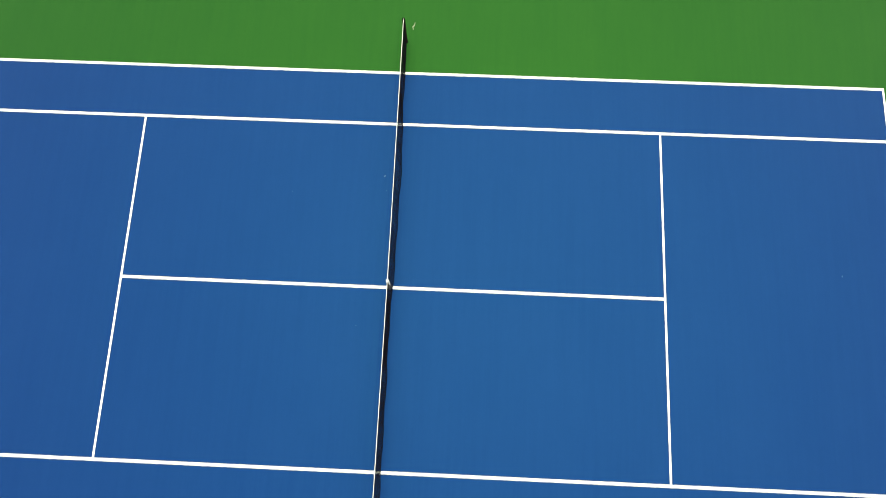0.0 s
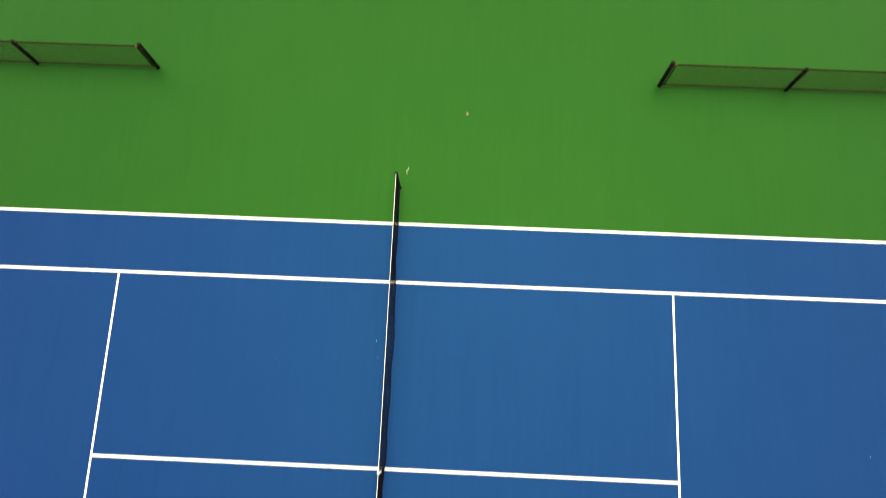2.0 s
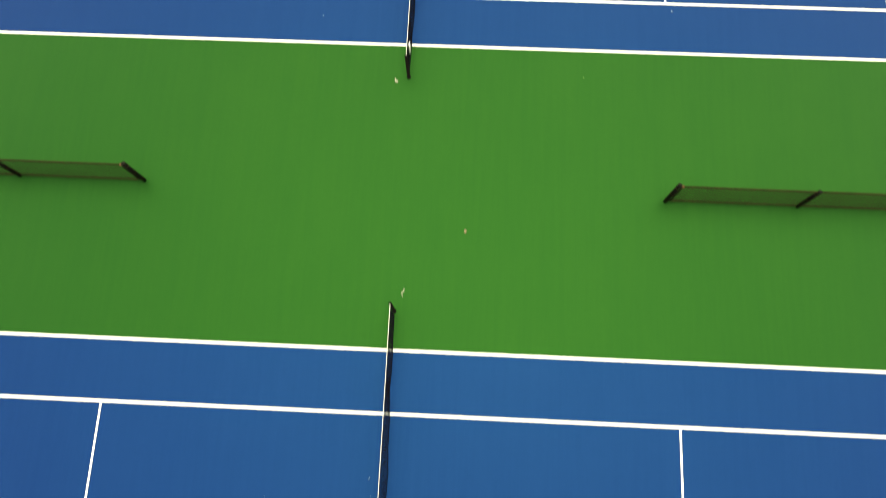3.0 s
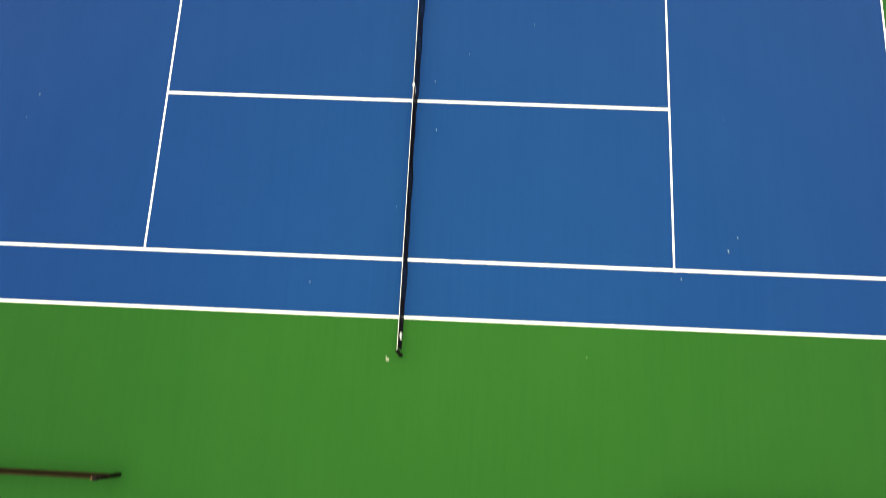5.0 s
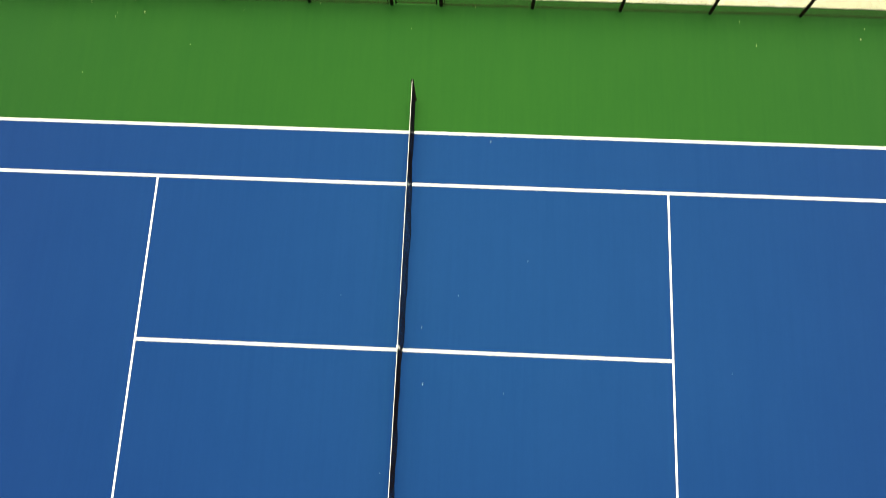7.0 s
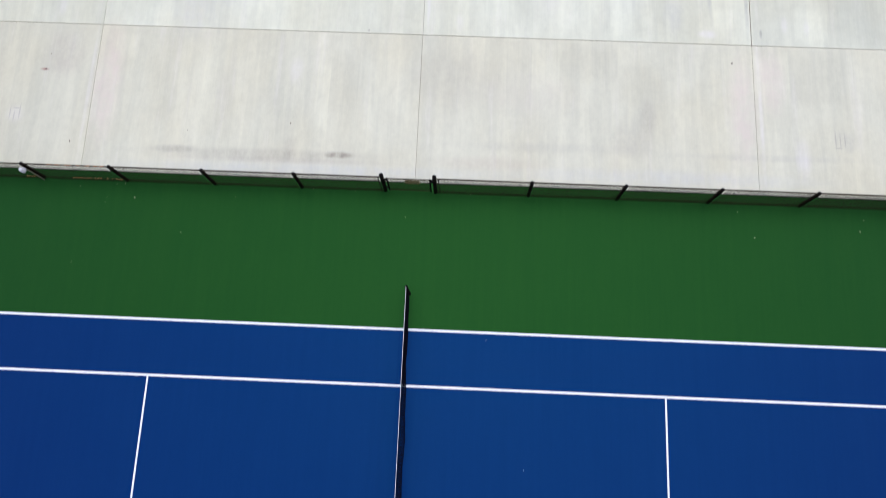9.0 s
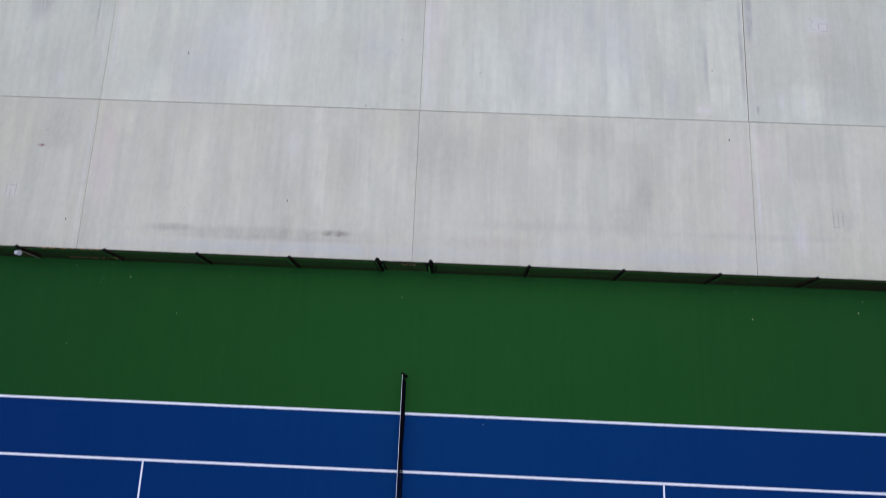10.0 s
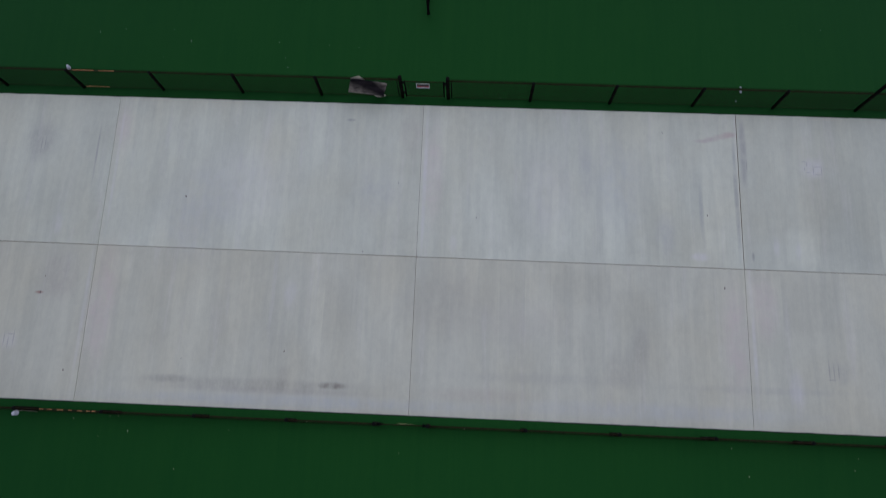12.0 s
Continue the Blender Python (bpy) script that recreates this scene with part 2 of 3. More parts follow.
def concrete(x0, x1, y0, y1):
    """Brushed concrete of one slab, with the stains and bands that lie on it."""
    def here(mark):
        cx, cy, hx, hy = mark[:4]
        return cx + 1.3 * hx > x0 and cx - 1.3 * hx < x1 and cy + 1.3 * hy > y0 and cy - 1.3 * hy < y1

    m, n, l, bsdf = material("brushed_concrete", 0.55, 0.0, 0.6)
    info = n.new("ShaderNodeObjectInfo")
    shift = n.new("ShaderNodeVectorMath")
    shift.operation = "SCALE"
    shift.inputs[0].default_value = (37.0, 53.0, 0.0)
    l.new(info.outputs["Random"], shift.inputs["Scale"])

    def field(scale, off, detail, rough, low, high):
        """Noise in plan, its pattern begun anew on every slab."""
        geo = n.new("ShaderNodeNewGeometry")
        add = n.new("ShaderNodeVectorMath")
        l.new(geo.outputs["Position"], add.inputs[0])
        l.new(shift.outputs[0], add.inputs[1])
        mp = n.new("ShaderNodeMapping")
        mp.inputs["Scale"].default_value = (*scale, 0)
        mp.inputs["Location"].default_value = off
        l.new(add.outputs[0], mp.inputs["Vector"])
        return noise_fac(n, l, mp.outputs[0], 1.0, detail, rough, low, high)

    broad = field((0.62, 0.20), (0, 0, 0), 3.0, 0.5, 0.34, 0.66)
    band = field((0.95, 0.11), (4, 7, 0), 1.5, 0.5, 0.46, 0.54)
    pull = field((2.3, 0.17), (5, 3, 0), 2.0, 0.55, 0.46, 0.55)
    streak = field((5.5, 0.26), (3, 6, 0), 3.0, 0.6, 0.44, 0.60)
    mark = field((4.5, 0.45), (2, 9, 0), 7.0, 0.75, 0.54, 0.72)
    pale = field((3.0, 0.22), (8, 1, 0), 5.0, 0.70, 0.56, 0.68)
    broom = noise_fac(n, l, coords(n, l, (26.0, 0.5, 1), True), 1.0, 3.0, 0.6, 0.3, 0.7)
    blotch = field((0.55, 0.45), (1, 8, 0), 6.0, 0.65, 0.44, 0.72)
    warm = field((0.6, 0.30), (9, 4, 0), 4.0, 0.55, 0.42, 0.66)
    col = blend(n, l, 1.0, info.outputs["Color"], (1, 1, 1), "MULTIPLY")
    col = blend(n, l, times(n, l, broad, 0.5), col, (0.86, 0.865, 0.865), "MULTIPLY")
    col = blend(n, l, times(n, l, band, 0.45), col, (0.90, 0.905, 0.905), "MULTIPLY")
    col = blend(n, l, times(n, l, pull, 0.52), col, (0.90, 0.905, 0.91), "MULTIPLY")
    col = blend(n, l, times(n, l, streak, 0.32), col, (0.92, 0.92, 0.92), "MULTIPLY")
    col = blend(n, l, times(n, l, mark, 0.35), col, (0.86, 0.86, 0.86), "MULTIPLY")
    col = blend(n, l, times(n, l, pale, 0.25), col, (0.70, 0.67, 0.57))
    grain = noise_fac(n, l, coords(n, l, (9.0, 3.2, 1), True, (4, 4, 0)), 1.0, 8.0, 0.8, 0.35, 0.68)
    col = blend(n, l, times(n, l, grain, 0.55), col, (0.88, 0.88, 0.88), "MULTIPLY")
    mottle = noise_fac(n, l, coords(n, l, (5.5, 3.6, 1), True, (2, 3, 0)), 1.0, 5.0, 0.7, 0.42, 0.66)
    col = blend(n, l, times(n, l, mottle, 0.6), col, (0.915, 0.915, 0.91), "MULTIPLY")
    col = blend(n, l, times(n, l, broom, 0.22), col, (0.93, 0.93, 0.93), "MULTIPLY")
    col = blend(n, l, times(n, l, blotch, 0.6), col, (0.86, 0.85, 0.83), "MULTIPLY")
    col = blend(n, l, times(n, l, warm, 0.6), col, (1.0, 0.965, 0.90), "MULTIPLY")
    pos = n.new("ShaderNodeNewGeometry").outputs["Position"]
    rag = noise_fac(n, l, coords(n, l, (3.0, 1.6, 1), True), 1.0, 6.0, 0.7, 0.25, 0.7)

    def spot(cx, cy, hx, hy, torn=True):
        mp = n.new("ShaderNodeMapping")
        mp.vector_type = "TEXTURE"
        mp.inputs["Location"].default_value = (cx, cy, 0)
        mp.inputs["Scale"].default_value = (hx, hy, 1000)
        l.new(pos, mp.inputs["Vector"])
        ln = n.new("ShaderNodeVectorMath")
        ln.operation = "LENGTH"
        l.new(mp.outputs[0], ln.inputs[0])
        rng = n.new("ShaderNodeMapRange")
        rng.interpolation_type = "SMOOTHSTEP"
        rng.inputs["From Min"].default_value, rng.inputs["From Max"].default_value = 1.25, 0.25
        l.new(ln.outputs["Value"], rng.inputs["Value"])
        return times(n, l, rng.outputs[0], rag) if torn else rng.outputs[0]

    def band_mask(cx, cy, hx, hy):
        """Straight sides across the walk, ends that fade along it."""
        mp = n.new("ShaderNodeMapping")
        mp.vector_type = "TEXTURE"
        mp.inputs["Location"].default_value = (cx, cy, 0)
        mp.inputs["Scale"].default_value = (hx, hy, 1000)
        l.new(pos, mp.inputs["Vector"])
        sep = n.new("ShaderNodeSeparateXYZ")
        l.new(mp.outputs[0], sep.inputs[0])
        sides = []
        for axis, inner, outer in (("X", 1.0 - 0.02 / hx, 1.0 + 0.02 / hx), ("Y", 0.45, 1.15)):
            size = n.new("ShaderNodeMath")
            size.operation = "ABSOLUTE"
            l.new(sep.outputs[axis], size.inputs[0])
            rng = n.new("ShaderNodeMapRange")
            rng.interpolation_type = "SMOOTHSTEP"
            rng.inputs["From Min"].default_value, rng.inputs["From Max"].default_value = outer, inner
            l.new(size.outputs[0], rng.inputs["Value"])
            sides.append(rng.outputs[0])
        return times(n, l, *sides)

    for cx, cy, hx, hy, amount in filter(here, BANDS):
        col = blend(n, l, times(n, l, band_mask(cx, cy, hx, hy), abs(amount)), col, (1.13, 1.13, 1.13) if amount > 0 else (0.86, 0.86, 0.86), "MULTIPLY")
    for cx, cy, hx, hy, amount, tint in filter(here, STAINS):
        col = blend(n, l, times(n, l, spot(cx, cy, hx, hy), min(0.95, 1.25 * amount)), col, tint)
    for cx, cy, hx, hy, amount in filter(here, SCOURED):
        col = blend(n, l, times(n, l, spot(cx, cy, hx, hy), amount), col, (0.68, 0.65, 0.58))
    for cx, cy, hx, hy in filter(here, SCRIBED):
        col = blend(n, l, times(n, l, spot(cx, cy, 1.25 * hx, 1.25 * hy, False), 0.38), col, (0.22, 0.20, 0.18))
    l.new(col, bsdf.inputs["Base Color"])
    relief(n, l, bsdf, broom, 0.3, 0.003)
    return m



def simple(name, base, other, rough, scale=8.0, metal=0.0, spec=0.5, bump=0.1):
    m, n, l, bsdf = material(name, rough, metal, spec)
    a = noise_fac(n, l, coords(n, l), scale, 5.0, 0.6, 0.3, 0.7)
    b = noise_fac(n, l, coords(n, l), scale * 7, 4.0, 0.6, 0.4, 0.7)
    col = blend(n, l, a, base, other)
    col = blend(n, l, times(n, l, b, 0.3), col, other)
    l.new(col, bsdf.inputs["Base Color"])
    relief(n, l, bsdf, b, bump, 0.002)
    return m


GRASS = simple("dry_grass_ground", (0.06, 0.085, 0.03), (0.10, 0.095, 0.05), 0.95, 0.8, 0.0, 0.2, 0.5)
JOINT = simple("joint_filler", (0.075, 0.034, 0.020), (0.19, 0.088, 0.050), 0.9, 5.0)
POST_BLACK = simple("black_powder_coat", (0.0026, 0.0024, 0.0022), (0.0055, 0.0046, 0.0040), 0.6, 12.0, 0.0, 0.04)
# lighter black than the posts, standing in for sky light on the caps
CAP_BLACK = simple("skylit_black_cap", (0.004, 0.0036, 0.0032), (0.009, 0.0075, 0.006), 0.55, 22.0, 0.0, 0.05)
CLAMP = simple("rusty_clamp", (0.045, 0.022, 0.012), (0.11, 0.055, 0.028), 0.7, 18.0, 0.0, 0.1)
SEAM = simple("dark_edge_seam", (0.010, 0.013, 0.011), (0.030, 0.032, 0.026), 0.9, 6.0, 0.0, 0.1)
RAIL_BLACK = simple("weathered_black_rail", (0.010, 0.0080, 0.0040), (0.034, 0.0245, 0.0100), 0.7, 9.0, 0.0, 0.05)
WIRE = simple("black_vinyl_wire", (0.0050, 0.0040, 0.0024), (0.016, 0.0105, 0.0048), 0.7, 20.0, 0.0, 0.03)
NET_CORD = simple("black_net_cord", (0.0020, 0.0020, 0.0042), (0.0045, 0.0040, 0.0065), 0.9, 30.0, 0.0, 0.02)
BAND = simple("white_vinyl_band", (0.78, 0.77, 0.74), (0.62, 0.60, 0.55), 0.55, 6.0)
STRAP = simple("white_webbing", (0.74, 0.73, 0.70), (0.58, 0.57, 0.54), 0.8, 20.0)
RUST = simple("orange_tape", (0.62, 0.27, 0.07), (0.48, 0.22, 0.07), 0.6, 30.0)
PLASTIC = simple("white_plastic", (0.60, 0.60, 0.58), (0.48, 0.48, 0.46), 0.45, 12.0)
PAPER = simple("white_paper", (0.30, 0.30, 0.24), (0.17, 0.18, 0.12), 0.8, 14.0)
TAN = simple("tan_paper", (0.24, 0.17, 0.10), (0.11, 0.07, 0.04), 0.8, 30.0)
LEAF = simple("dry_leaf", (0.58, 0.54, 0.36), (0.42, 0.36, 0.20), 0.7, 25.0)
PALE_LEAF = simple("bleached_leaf", (0.26, 0.29, 0.33), (0.16, 0.20, 0.25), 0.7, 25.0)
WHITE_LEAF = simple("whitened_leaf", (0.66, 0.66, 0.58), (0.50, 0.50, 0.42), 0.7, 25.0)
DEBRIS = simple("dark_debris", (0.06, 0.045, 0.035), (0.12, 0.08, 0.06), 0.8, 25.0)
CARD = simple("weathered_cardboard", (0.80, 0.66, 0.28), (0.68, 0.52, 0.22), 0.75, 10.0)
SIGN_RED = simple("red_sign_ink", (0.42, 0.006, 0.022), (0.34, 0.006, 0.018), 0.45, 14.0)
SIGN_DARK = simple("dark_sign_ink", (0.012, 0.010, 0.012), (0.03, 0.02, 0.02), 0.45, 14.0)
SIGN_WHITE = simple("white_sign_face", (0.78, 0.78, 0.78), (0.70, 0.70, 0.70), 0.4, 14.0)


def poster_print():
    """Faded print: dark clouds, paler towards its lower corner and its upper end."""
    m, n, l, bsdf = material("faded_poster_print", 0.7, 0.0, 0.1)
    cloud = noise_fac(n, l, coords(n, l, (2.4, 1, 3.4), False, (0.9, 0, 0.3)), 1.0, 4.0, 0.6, 0.42, 0.62)
    wisp = noise_fac(n, l, coords(n, l, (4, 1, 6), False, (2, 0, 5)), 1.0, 4.0, 0.6, 0.30, 0.60)
    col = blend(n, l, cloud, (0.006, 0.0045, 0.008), (0.030, 0.022, 0.028))
    for way, low, high in (((-0.55, 0.0, -0.83), 0.02, 0.38), ((0.80, 0.0, 0.60), 0.28, 0.55)):
        along = n.new("ShaderNodeVectorMath")
        along.operation = "DOT_PRODUCT"
        along.inputs[1].default_value = way
        l.new(coords(n, l), along.inputs[0])
        rng = n.new("ShaderNodeMapRange")
        rng.inputs["From Min"].default_value, rng.inputs["From Max"].default_value = low, high
        l.new(along.outputs["Value"], rng.inputs["Value"])
        col = blend(n, l, times(n, l, wisp, rng.outputs[0]), col, (0.40, 0.34, 0.28))
    l.new(col, bsdf.inputs["Base Color"])
    return m


POSTER = poster_print()
CORD = simple("pale_cord", (0.44, 0.38, 0.26), (0.34, 0.28, 0.18), 0.8, 20.0)
PALE_SHEET = simple("pale_sheet", (0.72, 0.64, 0.46), (0.60, 0.52, 0.37), 0.8, 6.0)


# ---------------------------------------------------------------- mesh helpers
def mesh_ob(name, bm, mat, smooth=False):
    me = bpy.data.meshes.new(name)
    bmesh.ops.recalc_face_normals(bm, faces=bm.faces)
    bm.to_mesh(me)
    bm.free()
    me.materials.append(mat)
    if smooth:
        for p in me.polygons:
            p.use_smooth = True
    return new(name, me)


def part(name, bm, mat, parent, label="", smooth=False):
    """One mesh object under a thing or a part."""
    ob = mesh_ob(name, bm, mat, smooth)
    ob.parent = parent
    return tagged(ob, label)


def box(bm, x0, x1, y0, y1, z0, z1, bevel=0.0):
    made = bmesh.ops.create_cube(bm, size=1.0, matrix=Matrix.LocRotScale(
        ((x0 + x1) / 2, (y0 + y1) / 2, (z0 + z1) / 2), None, (x1 - x0, y1 - y0, z1 - z0)))
    if bevel:
        edges = {e for v in made["verts"] for e in v.link_edges}
        bmesh.ops.bevel(bm, geom=list(edges), offset=bevel, segments=2, affect="EDGES", profile=0.6)
    return bm


def lathe(bm, profile, m=Matrix(), sides=20):
    """A turned body about z from (radius, height) pairs, closed at both ends."""
    rings = []
    for r, z in profile:
        rings.append([bm.verts.new(m @ Vector((r * math.cos(a), r * math.sin(a), z)))
                      for a in (2 * math.pi * k / sides for k in range(sides))])
    for lo, hi in zip(rings, rings[1:]):
        for k in range(sides):
            bm.faces.new((lo[k], lo[(k + 1) % sides], hi[(k + 1) % sides], hi[k]))
    bm.faces.new(rings[0][::-1])
    bm.faces.new(rings[-1])
    return bm


def rod(bm, path, radius, sides=4):
    """A thin rod along a path of points."""
    pts = [Vector(p) for p in path]
    rings = []
    for i, p in enumerate(pts):
        d = (pts[min(i + 1, len(pts) - 1)] - pts[max(i - 1, 0)]).normalized()
        a = d.cross(Vector((0, 0, 1)) if abs(d.z) < 0.9 else Vector((1, 0, 0))).normalized()
        b = d.cross(a)
        rings.append([bm.verts.new(p + radius * (math.cos(t) * a + math.sin(t) * b))
                      for t in (2 * math.pi * (k + 0.5) / sides for k in range(sides))])
    for lo, hi in zip(rings, rings[1:]):
        for k in range(sides):
            bm.faces.new((lo[k], lo[(k + 1) % sides], hi[(k + 1) % sides], hi[k]))
    bm.faces.new(rings[0][::-1])
    bm.faces.new(rings[-1])
    return bm


def empty(name, m, label="", category="", group="", kind=""):
    ob = new(name)
    ob.matrix_basis = m
    ob.empty_display_size = 0.2
    return tagged(ob, label, category, group, kind)


# ---------------------------------------------------------------- ground
bm = bmesh.new()
box(bm, -1500, 1500, -1500, 1500, -0.5, -0.06)
tagged(mesh_ob("ground", bm, GRASS), "flat ground of dry grass around the courts", "ground", kind="structure")

# lines of the concrete walk: y at x
def walk_near(x):
    return 27.990 - 0.0037 * x


def walk_mid(x):
    return 32.297 - 0.0056 * x


def walk_far(x):
    return 36.872 - 0.0031 * x


COURT_A, COURT_B, COURT_C = 0.0, 18.649, 46.30
HALF_SIDE = 18.3


def surround(name, y_plain, edge, side, label):
    """Green apron: a plain slab up to an uneven painted edge along the concrete."""
    bm = bmesh.new()
    n = 610
    top_in, top_out, low_out = [], [], []
    for k in range(n + 1):
        x = -HALF_SIDE + 2 * HALF_SIDE * k / n
        rag = 0.016 * noise.noise(Vector((x * 1.3, y_plain, 0))) + 0.012 * noise.noise(Vector((x * 9, y_plain, 3)))
        y = edge(x) + side * rag
        top_in.append(bm.verts.new((x, y - side * 0.3, 0)))
        top_out.append(bm.verts.new((x, y, 0)))
        low_out.append(bm.verts.new((x, y, -0.02)))
    for k in range(n):
        bm.faces.new((top_in[k], top_in[k + 1], top_out[k + 1], top_out[k]))
        bm.faces.new((top_out[k], top_out[k + 1], low_out[k + 1], low_out[k]))
    a, b = bm.verts.new((-HALF_SIDE, y_plain, 0)), bm.verts.new((HALF_SIDE, y_plain, 0))
    bm.faces.new([a, b] + top_in[::-1])
    c, d = bm.verts.new((-HALF_SIDE, y_plain, -0.1)), bm.verts.new((HALF_SIDE, y_plain, -0.1))
    bm.faces.new((a, b, d, c))
    me = bpy.data.meshes.new(name)
    for f in bm.faces:
        f.normal_update()
        if abs(f.normal.z) > 0.5 and f.normal.z < 0:
            f.normal_flip()
    bm.to_mesh(me)
    bm.free()
    me.materials.append(GREEN)
    return tagged(new(name, me), label, "court surround", kind="structure")


surround("court_surround", -9.33, walk_near, 1, "matt green acrylic court apron with faint streaks")
surround("court_surround", 55.6, walk_far, -1, "matt green acrylic apron of the far court")

# ---------------------------------------------------------------- tennis courts
LINE, LONG_LINE = 0.044, 0.058
SIDE, INNER, BACK, SERVICE = 5.540, 4.149, 11.942, 6.397


def court(y0, label, far_out=(0.0, 0.0), near_out=(0.0, 0.0), mid_out=0.0):
    """far_out, near_out: how far the doubles and singles sidelines run out of true at their right or left end; mid_out: the centre line at its left end."""
    bm = bmesh.new()
    box(bm, -BACK + 0.01, BACK - 0.01, -SIDE + 0.01, SIDE - 0.01, -0.02, 0.004)

    def shear(v, far, drop):
        f = (v.x + BACK) / (2 * BACK) if far else (BACK - v.x) / (2 * BACK)
        v.y += drop * f

    for v in bm.verts:
        shear(v.co, v.co.y > 0, far_out[0] if v.co.y > 0 else near_out[0])
    base = mesh_ob("court_floor", bm, BLUE)
    base.location = (0, y0, 0)
    tagged(base, label, "tennis court", "tennis courts", "structure")

    def line(name, x0, x1, ya, yb, drop=0.0):
        b = bmesh.new()
        box(b, x0, x1, ya, yb, 0.0, 0.008)
        for v in b.verts:
            shear(v.co, ya > 0, drop)
        part(name, b, WHITE_LINE, base)

    w, v = LINE, LONG_LINE
    for s in (-1, 1):
        out = far_out if s > 0 else near_out
        line("doubles_sideline", -BACK, BACK, *sorted((s * SIDE, s * (SIDE - v))), out[0])
        line("singles_sideline", -BACK + w, BACK - w, *sorted((s * INNER, s * (INNER - v))), out[1])
        line("baseline", *sorted((s * BACK, s * (BACK - w))), -SIDE + v, SIDE - v)
        line("service_line", *sorted((s * SERVICE, s * (SERVICE - w))), -INNER + v, INNER - v)
        line("centre_mark", *sorted((s * (BACK - w), s * (BACK - 0.15))), -w / 2, w / 2)
    line("centre_service_line", -SERVICE + w, SERVICE - w, -v / 2, v / 2, mid_out)
    return base


court(COURT_A, "blue acrylic tennis court with white lines", mid_out=0.026)
court(COURT_B, "blue acrylic tennis court with white lines, leaf litter", (-0.044, -0.030), (-0.022, -0.020))
court(COURT_C, "blue acrylic tennis court beyond the concrete walk")

# ---------------------------------------------------------------- tennis nets
POST_Y = 6.40


def net_top(y):
    return 0.914 + (1.05 - 0.914) * (abs(y) / POST_Y) ** 1.15


def sway(y, z):
    """The net hangs a little loose towards its lower hem, and is laced tight at its ends."""
    low = 1 - z / 1.05
    belly = 0.055 * math.exp(-((y - 2.2) / 2.0) ** 2) + 0.022 * math.exp(-((y + 3.9) / 1.0) ** 2)
    ripple = 0.010 * math.sin(y * 2.3 + 0.6) + 0.010 * math.sin(y * 5.1) + 0.009 * abs(math.sin(y * 7.3 + 0.8 * math.sin(y * 1.9)))
    return low * (0.012 + (0.010 + belly + ripple) * (1 - (abs(y) / POST_Y) ** 6))


def tennis_net(y0):
    net = empty("tennis_net", pose(0, y0, 0), "black tennis net with white headband on black posts", "net", "tennis nets")
    for s in (-1, 1):
        bm = bmesh.new()
        lathe(bm, [(0.055, 0.0), (0.055, 0.012), (0.040, 0.014), (0.037, 1.02)], pose(0, s * POST_Y, 0))
        post = part("post", bm, POST_BLACK, net, "black steel net post", True)
        bm = bmesh.new()
        lathe(bm, [(0.039, 1.015), (0.040, 1.02), (0.038, 1.034), (0.026, 1.042), (0.008, 1.044)], pose(0, s * POST_Y, 0))
        part("cap", bm, POST_BLACK, post, "", True)
        for z in (0.25, 0.55, 0.85):
            bm = bmesh.new()
            rod(bm, [(0, s * 6.29, z), (0, s * 6.37, z)], 0.006, 5)
            part("lacing", bm, NET_CORD, net)
    end = 6.30
    bm = bmesh.new()
    n = int(2 * end / 0.045)
    for k in range(n + 1):
        y = -end + 2 * end * k / n
        h = net_top(y) - 0.03
        zs = [0.04, 0.04 + h * 0.3, 0.04 + h * 0.65, h]
        rod(bm, [(sway(y, z), y, z) for z in zs], 0.0028, 3)
    for j in range(24):
        f = j / 23
        path = []
        for k in range(145):
            y = -end + 2 * end * k / 144
            z = 0.04 + f * (net_top(y) - 0.08)
            path.append((sway(y, z), y, z))
        rod(bm, path, 0.0028, 3)
    part("netting", bm, NET_CORD, net, "black knotted netting")
    bm = bmesh.new()
    rod(bm, [(sway(y, 0.035), y, 0.035) for y in (-end + 2 * end * k / 144 for k in range(145))], 0.007, 5)
    part("hem_cord", bm, NET_CORD, net)
    # headband folded over the cable
    bm = bmesh.new()
    prev = None
    for k in range(41):
        y = -6.39 + 2 * 6.39 * k / 40
        z = net_top(y)
        ring = [bm.verts.new((x, y, z + dz)) for x, dz in
                ((-0.004, -0.052), (-0.006, -0.012), (-0.004, 0.004), (0.004, 0.004), (0.006, -0.012), (0.004, -0.052))]
        if prev:
            for i in range(6):
                bm.faces.new((prev[i], prev[(i + 1) % 6], ring[(i + 1) % 6], ring[i]))
        else:
            bm.faces.new(ring)
        prev = ring
    bm.faces.new(prev[::-1])
    part("headband", bm, BAND, net, "white vinyl headband", True)
    # centre strap
    bm = bmesh.new()
    for x in (-0.022, 0.022):
        box(bm, x - 0.002, x + 0.002, -0.026, 0.026, 0.03, 0.915)
    box(bm, -0.024, 0.024, -0.026, 0.026, 0.915, 0.922)
    box(bm, -0.026, 0.026, -0.028, 0.028, 0.008, 0.032)
    part("centre_strap", bm, STRAP, net, "white webbing centre strap")
    return net


tennis_net(COURT_A)
tennis_net(COURT_B)
tennis_net(COURT_C)
bm = bmesh.new()
box(bm, 0.030, 0.052, -0.075, 0.075, 0.66, 0.96, 0.004)
box(bm, 0.018, 0.036, -0.02, 0.02, 0.955, 0.975, 0.002)
tag_ob = mesh_ob("net_tag", bm, PLASTIC)
tag_ob.location = (0.012, 12.59, 0)
tagged(tag_ob, "white plastic tag hanging on the net by its post", "tag")


